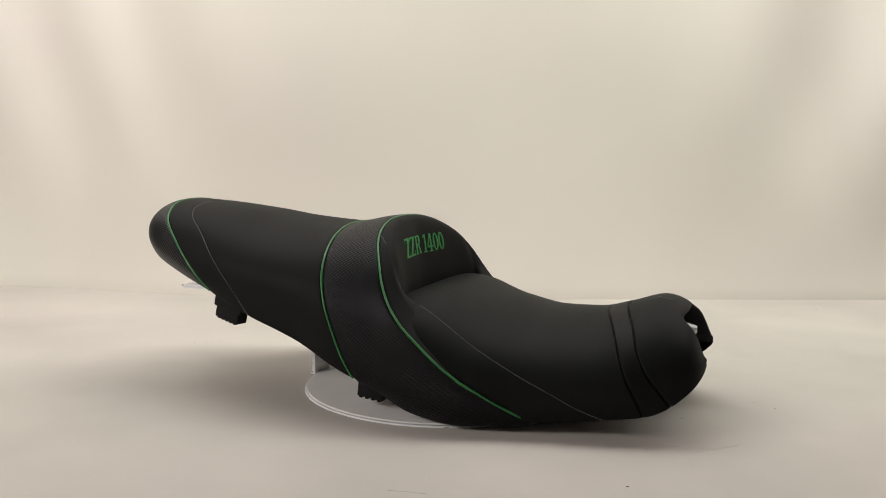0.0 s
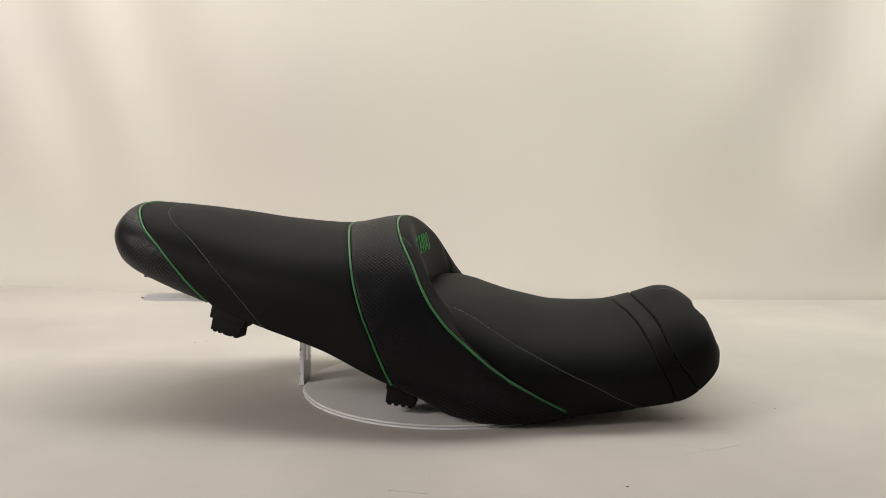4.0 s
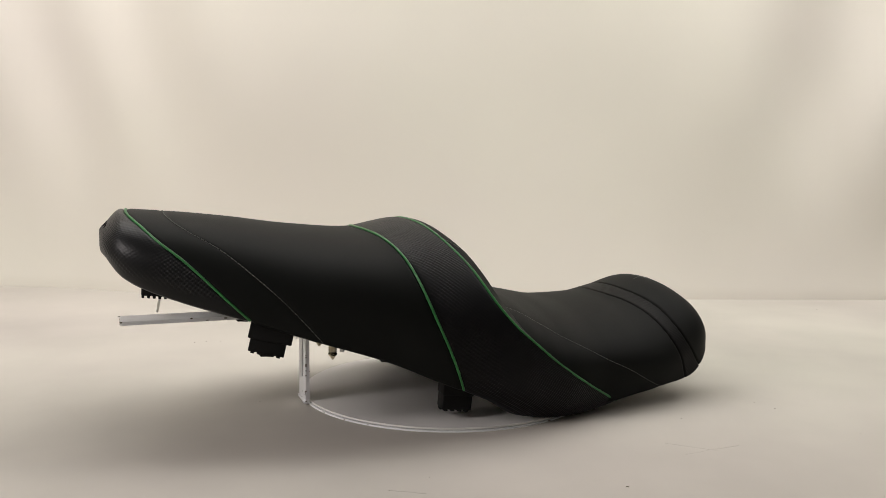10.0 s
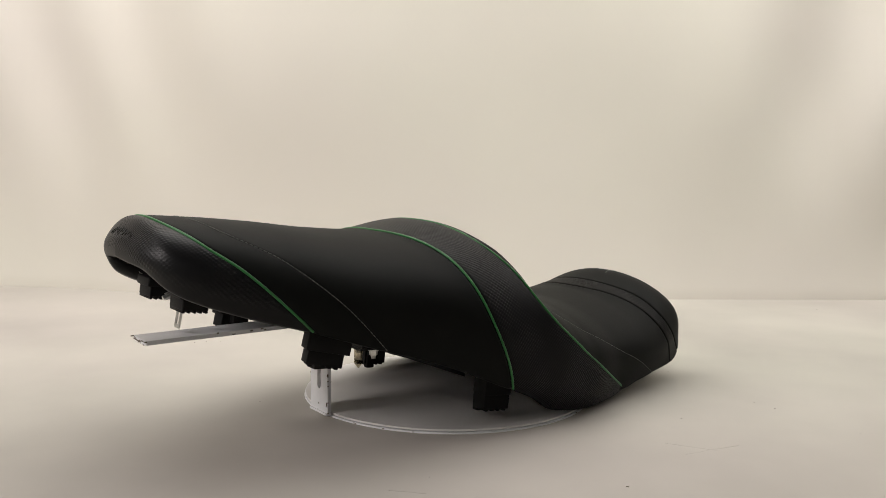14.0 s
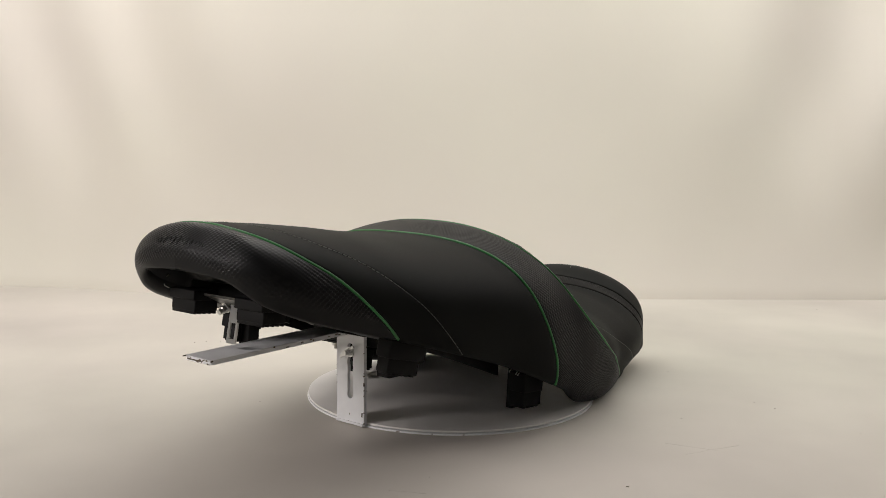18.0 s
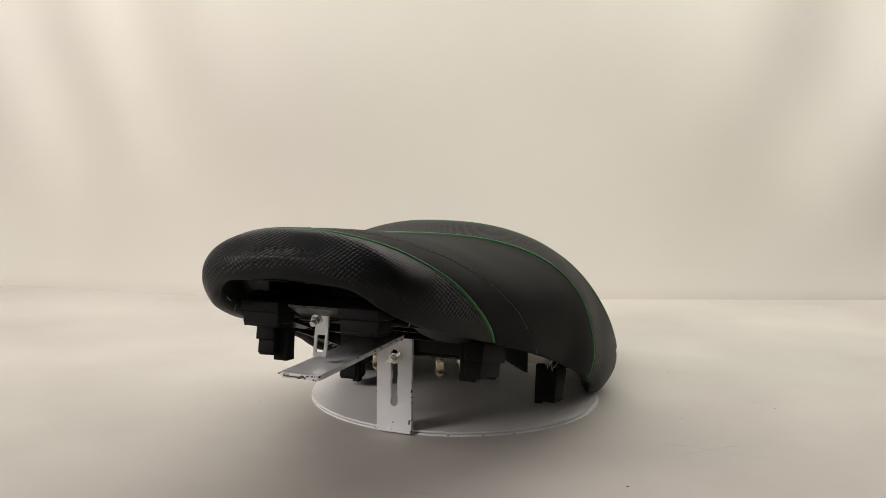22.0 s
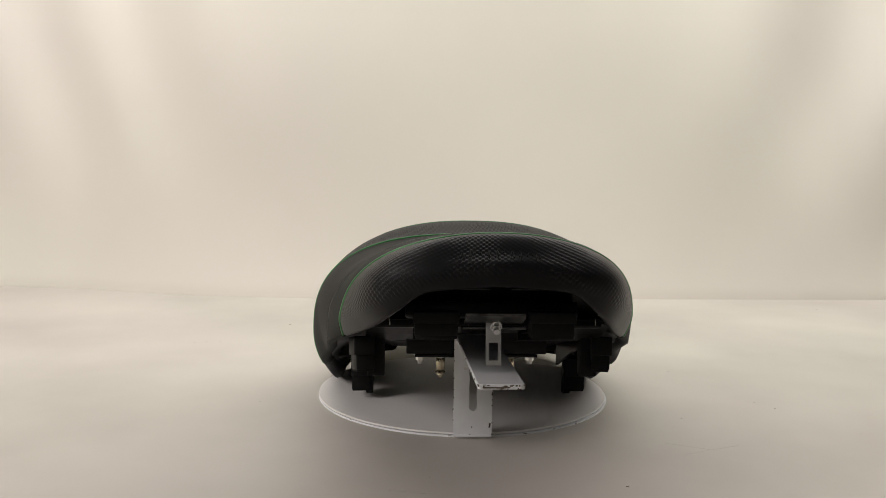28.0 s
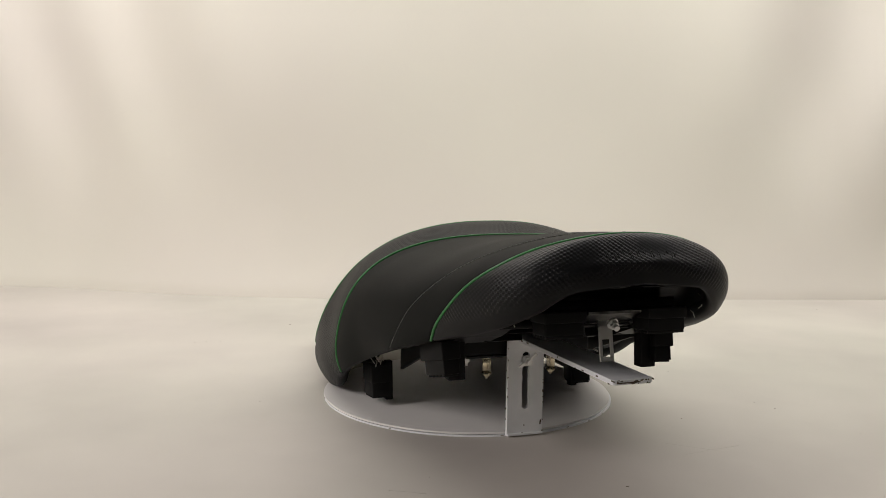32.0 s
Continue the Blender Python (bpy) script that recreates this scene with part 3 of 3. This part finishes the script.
# bold serif letters as butted strokes in a cell one unit high
STROKES = {
    "Z": (0.62, (((0, 0.90), (0.62, 0.90), (0.62, 1), (0, 1)), ((0, 0), (0.62, 0), (0.62, 0.10), (0, 0.10)), ((0.02, 0.10), (0.24, 0.10), (0.60, 0.90), (0.38, 0.90)),
                 ((0, 0.74), (0.05, 0.74), (0.09, 0.90), (0, 0.90)), ((0.53, 0.10), (0.62, 0.10), (0.62, 0.26), (0.57, 0.26)))),
    "R": (0.74, (((0.09, 0.06), (0.27, 0.06), (0.27, 0.94), (0.09, 0.94)), ((0, 0), (0.36, 0), (0.36, 0.06), (0, 0.06)), ((0, 0.94), (0.27, 0.94), (0.27, 1), (0, 1)),
                 ((0.27, 0.92), (0.48, 0.92), (0.52, 1), (0.27, 1)), ((0.48, 0.92), (0.46, 0.56), (0.60, 0.52), (0.68, 0.74), (0.62, 0.94), (0.52, 1)),
                 ((0.27, 0.48), (0.54, 0.48), (0.46, 0.56), (0.27, 0.56)), ((0.36, 0.48), (0.55, 0.06), (0.74, 0.06), (0.54, 0.48)), ((0.52, 0), (0.76, 0), (0.76, 0.06), (0.52, 0.06)))),
    "1": (0.42, (((0.13, 0.06), (0.30, 0.06), (0.30, 1), (0.13, 0.95)), ((0, 0), (0.43, 0), (0.43, 0.06), (0, 0.06)), ((0.0, 0.80), (0.13, 0.86), (0.13, 0.95), (0.0, 0.88)))),
    "4": (0.66, (((0.34, 0.06), (0.51, 0.06), (0.51, 1), (0.34, 1)), ((0, 0.24), (0.34, 0.24), (0.34, 0.33), (0, 0.33)), ((0.51, 0.24), (0.66, 0.24), (0.66, 0.33), (0.51, 0.33)),
                 ((0, 0.33), (0.09, 0.33), (0.34, 0.84), (0.34, 1)), ((0.22, 0), (0.63, 0), (0.63, 0.06), (0.22, 0.06)))),
    "0": (0.60, tuple(((0.30 + 0.30 * math.cos(p), 0.5 + 0.5 * math.sin(p)), (0.30 + 0.30 * math.cos(q), 0.5 + 0.5 * math.sin(q)),
                       (0.30 + 0.13 * math.cos(q), 0.5 + 0.43 * math.sin(q)), (0.30 + 0.13 * math.cos(p), 0.5 + 0.43 * math.sin(p)))
                      for p, q in ((2 * math.pi * k / 16, 2 * math.pi * (k + 1) / 16) for k in range(16)))),
}


def lettering():
    """The embroidered word on the backrest pad, laid over its curve."""
    bm = bmesh.new()
    at = 0.0
    for letter in "ZZR 1400":
        if letter == " ":
            at += 0.22
            continue
        width, strokes = STROKES[letter]
        for quad in strokes:
            bm.faces.new([bm.verts.new((at + x, y, 0)) for x, y in quad])
        at += width + 0.05
    bmesh.ops.recalc_face_normals(bm, faces=bm.faces)
    bmesh.ops.subdivide_edges(bm, edges=[e for e in bm.edges if e.calc_length() > 0.2], cuts=3, use_grid_fill=True)
    xs = [v.co.x for v in bm.verts]
    ys = [v.co.y for v in bm.verts]
    x0, x1, y0, y1 = min(xs), max(xs), min(ys), max(ys)
    bmesh.ops.triangulate(bm, faces=bm.faces)
    ext = bmesh.ops.extrude_face_region(bm, geom=bm.faces[:])
    tops = {g for g in ext["geom"] if isinstance(g, bmesh.types.BMVert)}
    # height of the pad's face over x, for a row of y
    xs_ = np.linspace(-0.072, -0.030, 90)
    cols = np.array(REAR).T
    w, n = (pchip(np.sqrt(cols[0] - cols[0][0]), cols[i], np.sqrt(xs_ - cols[0][0])) for i in (3, 6))
    face = []
    for y in np.linspace(-0.075, 0.075, 61):
        vv = np.copysign(np.arcsin(np.minimum(abs(y) / w, 1) ** (n / 2)) * 0.65 / (math.pi / 2), y)
        face.append(pad_fall(section(REAR, xs_, vv), xs_, vv)[:, 2])
    for v in bm.verts:
        a, b = (v.co.x - x0) / (x1 - x0), (v.co.y - y0) / (y1 - y0)
        a = float(np.interp(a, (0, 0.42, 0.47, 1), (0, 0.49, 0.54, 1)))
        # the word reads from the seat's right to its left, upright on the pad's face
        y, z = -0.067 + 0.134 * a, 0.1728 + 0.0238 * b
        k = min(max((y + 0.075) / 0.15 * 60, 0), 59.999)
        f = k - int(k)
        x = (1 - f) * np.interp(-z, -face[int(k)], xs_) + f * np.interp(-z, -face[int(k) + 1], xs_)
        v.co = (x + (0.0007 if v in tops else -0.0006), y, z + (0.0003 if v in tops else 0))
    return bm


def emboss():
    """Raised strokes across the tail panel: an unreadable stamped word."""
    rnd = random.Random(4)
    out = None
    for k in range(11):
        y = -0.030 + 0.0066 * k
        for m in range(3):
            yy = y + rnd.uniform(-0.0015, 0.0015)
            tall = rnd.uniform(0.25, 1.0)
            x0 = -0.4245 - 0.0045 * rnd.uniform(0, 1 - tall * 0.8)
            pts = []
            for t in (0.0, 0.5, 1.0):
                x = x0 - 0.0080 * tall * t * (0.35 if k % 3 == 1 else 1.0)
                cols = np.array(REAR).T
                s, u = np.sqrt(cols[0] - cols[0][0]), math.sqrt(x - cols[0][0])
                w, n = float(pchip(s, cols[3], u)), float(pchip(s, cols[6], u))
                yt = yy + 0.0012 * t * (m - 1)
                vv = math.asin(min(abs(yt) / w, 1) ** (n / 2)) * 0.65 / (math.pi / 2)
                pts.append(section(REAR, np.array([x]), np.array([math.copysign(vv, yt)]))[0])
            piece = tube(pts, 0.0003, 5)
            out = piece if out is None else merge(out, piece)
    return out


def sewn(name, bm, mat, parent, label):
    """Thread work too fine to part stitch by stitch."""
    return tagged(part(name, bm, mat, parent, label), kind="stuff")


def build_seat():
    root = tagged(new("motorcycle_seat"), "black vinyl motorcycle seat with green piping and embroidered lettering", "motorcycle seat")
    const = lambda c: (lambda v: np.full_like(v, c))
    on = lambda c: (lambda v: line(c, v))
    tail = part("tail_panel", panel(REAR, const(REAR[0][0] + 1e-8), on(RPIPE), 40, wrap=True, tuck=(0.0, 0.0018)), TAIL_WEAVE, root, "woven-textured black vinyl tail panel")
    sewn("embossing", emboss(), VINYL, tail, "stamped unreadable word")
    part("passenger_side_panel", panel(REAR, on(RPIPE), on(RDASH), 30, tuck=(0.0018, 0.0006)), VINYL, root)
    part("passenger_panel", panel(REAR, on(RDASH), on(BPIPE), 50, tuck=(0.0006, 0.0018)), VINYL, root)
    part("band_panel", panel(REAR, on(BPIPE), on(FPIPE), 30), WEAVE, root, "woven-textured black vinyl band")
    pad = part("backrest_pad", panel(REAR, on(FPIPE), lambda v: line(FPIPE, v) + 0.060, 70, tuck=(0.0018, 0.0), reshape=pad_fall), VINYL, root)
    part("lettering", lettering(), GREEN_THREAD, pad, "green embroidered lettering", smooth=False)
    sewn("stitching", stitches(REAR, PAD_STITCH, 0.18, 0.25, reshape=pad_fall), THREAD, pad, "pale thread stitching")
    cushion = part("rider_cushion", panel(FRONT, const(FRONT[0][0]), on(STRIP_A), 100, tuck=(0.0, 0.0022), fine=0.0011, crease=FDASH), VINYL, root)
    sewn("stitching", stitches(FRONT, FDASH, 0.245, 1.0, lift=-0.0004), THREAD, cushion, "pale thread stitching")
    part("nose_strip", panel(FRONT, on(STRIP_A), on(STRIP_B), 24, tuck=(0.0022, 0.0022), fine=0.0011), STRIP_WEAVE, root, "woven-textured black strip")
    nose = part("nose_panel", panel(FRONT, on(STRIP_B), const(FRONT[-1][0] - 1e-8), 60, tuck=(0.0022, 0.0), fine=0.0011, reshape=notch), VINYL, root)
    mark = [section(FRONT, np.array([0.243 + 0.008 * k]), np.array([-0.055 + 0.012 * (k % 2)]))[0] for k in range(4)]
    part("stamp", tube(mark, 0.0006, 5), THREAD, nose, "faint grey stamped mark")
    sewn("stitching", stitches(REAR, RDASH, 0.03, 1.0, lift=0.0), THREAD, root, "pale thread stitching")
    for c, lift in ((RPIPE, -0.0007), (BPIPE, -0.0005), (FPIPE, -0.0009)):
        part("piping", tube(on_skin(REAR, c, 140, lift), 0.00140), GREEN, root, "thin green vinyl piping")

    # underside
    pan = part("base_pan", base_pan(), PLASTIC, root, "black moulded plastic base pan")
    part("crossbeam", merge(box(0.026, 0.150, 0.014, pose(-0.352, 0, 0.163, 0, 14), 0.002), box(0.010, 0.205, 0.008, pose(-0.330, 0, 0.147, 0, 14), 0.002)), PLASTIC, pan)
    keel = part("keel", merge(box(0.092, 0.138, 0.018, pose(-0.148, 0, 0.0935, 0, 4), 0.003), box(0.0035, 0.150, 0.026, pose(-0.1945, 0, 0.1010, 0, 5), 0.001)), PLASTIC, pan)
    part("keel_plate", box(0.088, 0.132, 0.0030, pose(-0.150, 0, 0.0838, 0, 2), 0.0008), PLASTIC, keel, smooth=False)
    for sy in (-1, 1):
        # moulded brackets that rise from the keel to the pan's edge
        part("bracket", strip([(-0.334, 0.1475), (-0.300, 0.131), (-0.262, 0.117), (-0.262, 0.122), (-0.300, 0.138), (-0.334, 0.1515)],
                              lambda q: sy * 0.068, lambda q: sy * 0.112), PLASTIC, pan, smooth=False)
        for k in range(3):
            part("rib", box(0.0022, 0.040, 0.014, pose(-0.318 + 0.026 * k, sy * 0.055, 0.150 - 0.0125 * k, 0, 24), 0.0006), PLASTIC, pan, smooth=False)
        part("bumper", moved(bumper(0.032, 0.039, 0.0230, 5), pose(-0.3770, sy * 0.0490, 0.1670, 0, 6)), RUBBER, root, "black toothed rubber bumper")
        # the middle bumper: an upper flange, a toothed block set inwards, a leg on its inner side
        middle = merge(box(0.046, 0.020, 0.018, pose(0, 0, -0.009), 0.0012), box(0.038, 0.0175, 0.016, pose(-0.0010, sy * -0.0008, -0.024), 0.0010))
        for k in range(5):
            middle = merge(middle, box(0.0042, 0.016, 0.0028, pose(-0.0150 + 0.0068 * k, sy * -0.0008, -0.0325), 0.0004, 1))
        part("bumper", moved(middle, pose(-0.2620, sy * 0.1190, 0.1205, 0, 13, sy * 11)), RUBBER, root, "black toothed rubber bumper")
        part("bumper_leg", moved(merge(box(0.0150, 0.0165, 0.042, pose(0, 0, -0.021), 0.0012), box(0.0190, 0.0080, 0.030, pose(0, sy * 0.006, -0.012), 0.0010)), pose(-0.2650, sy * 0.1040, 0.1255, 0, 4)), RUBBER, root)
        front = merge(box(0.036, 0.024, 0.022, pose(0.001, 0, -0.011), 0.0012), box(0.034, 0.022, 0.017, pose(0.0010, 0, -0.0295), 0.0010))
        for k in range(4):
            front = merge(front, box(0.0044, 0.021, 0.0032, pose(-0.0115 + 0.0080 * k, 0, -0.0385), 0.0004, 1))
        part("bumper", moved(front, pose(-0.0590, sy * 0.1315, 0.0535, 0, 6, sy * 4)), RUBBER, root, "black toothed rubber bumper")
        part("bumper_leg", box(0.0110, 0.0085, 0.046, pose(-0.0690, sy * 0.1200, 0.0345, 0, 4), 0.0010), RUBBER, root)
        part("skirt", strip([(-0.238, 0.1320), (-0.160, 0.1080), (-0.082, 0.0800), (-0.082, 0.0490), (-0.160, 0.0800), (-0.238, 0.1080)],
                            lambda q: sy * 0.1050, lambda q: sy * 0.1085), PLASTIC, pan, smooth=False)
        pin = part("locating_pin", merge(rod(0.0048, 0.0048, 0.0225, pose(-0.1805, sy * 0.0380, 0.0640)), rod(0.0008, 0.0056, 0.0070, pose(-0.1805, sy * 0.0380, 0.0580))),
                   BRASS, root, "bright yellow-zinc locating pin")
        part("collar", rod(0.0068, 0.0068, 0.0025, pose(-0.1805, sy * 0.0380, 0.0818)), STEEL, pin)
        nut = part("nut", rod(0.0050, 0.0050, 0.0060, pose(-0.1740, sy * 0.0600, 0.0765), 6), STEEL, root, "zinc hex nut", smooth=False)
        part("bolt_end", rod(0.0027, 0.0027, 0.0045, pose(-0.1740, sy * 0.0600, 0.0722), 12), STEEL, nut)
        part("washer", rod(0.0072, 0.0072, 0.0012, pose(-0.1740, sy * 0.0600, 0.0820), 20), STEEL, nut, smooth=False)
        tie = None
        for k in range(9):
            a = Vector((-0.104 + 0.0036 * k, sy * (0.134 + 0.002 * (k % 3)), 0.069 - 0.0016 * k))
            b = a + Vector((0.011 * (-1) ** k, sy * 0.004, 0.007 - 0.009 * (k % 2)))
            piece = tube([a, b], 0.0006, 5)
            tie = piece if tie is None else merge(tie, piece)
        sewn("thread_tie", tie, PALE_THREAD, root, "loose pale thread tie")
        loop = [(-0.3797, 0.1773), (-0.3869, 0.1733), (-0.3848, 0.1668), (-0.3789, 0.1638)]
        sewn("hem_thread", merge(tube([(x, sy * (0.0885 + 0.001 * (k % 2)), z) for k, (x, z) in enumerate(loop)], 0.0005, 5),
                                 tube([(-0.3670, sy * 0.0895, 0.1600), (-0.3723, sy * 0.0885, 0.1590), (-0.3761, sy * 0.0880, 0.1545)], 0.0005, 5)), PALE_THREAD, root, "loose pale hem thread")
    # slotted hasp, wider at its top, hanging from a zinc bracket between the rear bumpers
    hasp = merge(strip([(0, -0.0365), (0, 0.004), (0.0020, 0.004), (0.0020, -0.0365)], lambda q: 0.0040, lambda q: 0.0066),
                 strip([(0, -0.0365), (0, 0.004), (0.0020, 0.004), (0.0020, -0.0365)], lambda q: -0.0066, lambda q: -0.0040),
                 box(0.0020, 0.0082, 0.0210, pose(0.0010, 0, -0.0065)), box(0.0020, 0.0082, 0.0042, pose(0.0010, 0, -0.0344)))
    latch = part("latch", moved(hasp, pose(-0.3690, -0.0010, 0.1552, 0, 11)), STEEL, root, "slotted zinc steel latch plate", smooth=False)
    part("bracket", merge(strip([(-0.3860, 0.1640), (-0.3640, 0.1525), (-0.3600, 0.1525), (-0.3600, 0.1545), (-0.3632, 0.1545), (-0.3860, 0.1662)], lambda q: -0.0270, lambda q: 0.0240),
                          box(0.010, 0.056, 0.0020, pose(-0.360, -0.002, 0.1490, 0, 6), 0.0005)), DULL_STEEL, latch, "dull worn zinc bracket", smooth=False)
    part("bolt", merge(rod(0.0052, 0.0052, 0.0012, pose(-0.3815, -0.0020, 0.1540, 0, 68), 20), rod(0.0040, 0.0040, 0.0048, pose(-0.3855, -0.0020, 0.1525, 0, 68), 6), rod(0.0027, 0.0027, 0.005, pose(-0.3890, -0.0020, 0.1510, 0, 68), 12)), STEEL, latch, smooth=False)
    part("nose_bolt", merge(rod(0.0066, 0.0046, 0.009, pose(0.284, 0.004, 0.099, 0, 90), 10), rod(0.0075, 0.0075, 0.003, pose(0.281, 0.004, 0.099, 0, 90), 16), rod(0.004, 0.004, 0.040, pose(0.242, 0.004, 0.099, 0, 90), 12)), BRIGHT_ZINC, root, "bright zinc mounting bolt", smooth=False)
    return root


TURNTABLE = build_turntable()
STAND = build_stand()
SEAT = build_seat()


def motions():
    rows = [(t, turn(t)) for t in range(0, 33, 2)]
    for ob, y, yaw in ((TURNTABLE, 0.0, 0.0), (STAND, 0.0, 0.0), (SEAT, SEAT_Y, -0.2)):
        walk(ob, [(t, pose(0, 0, 0, 0, 0, a) @ pose(0, y, 0, 0, 0, yaw)) for t, a in rows])


motions()
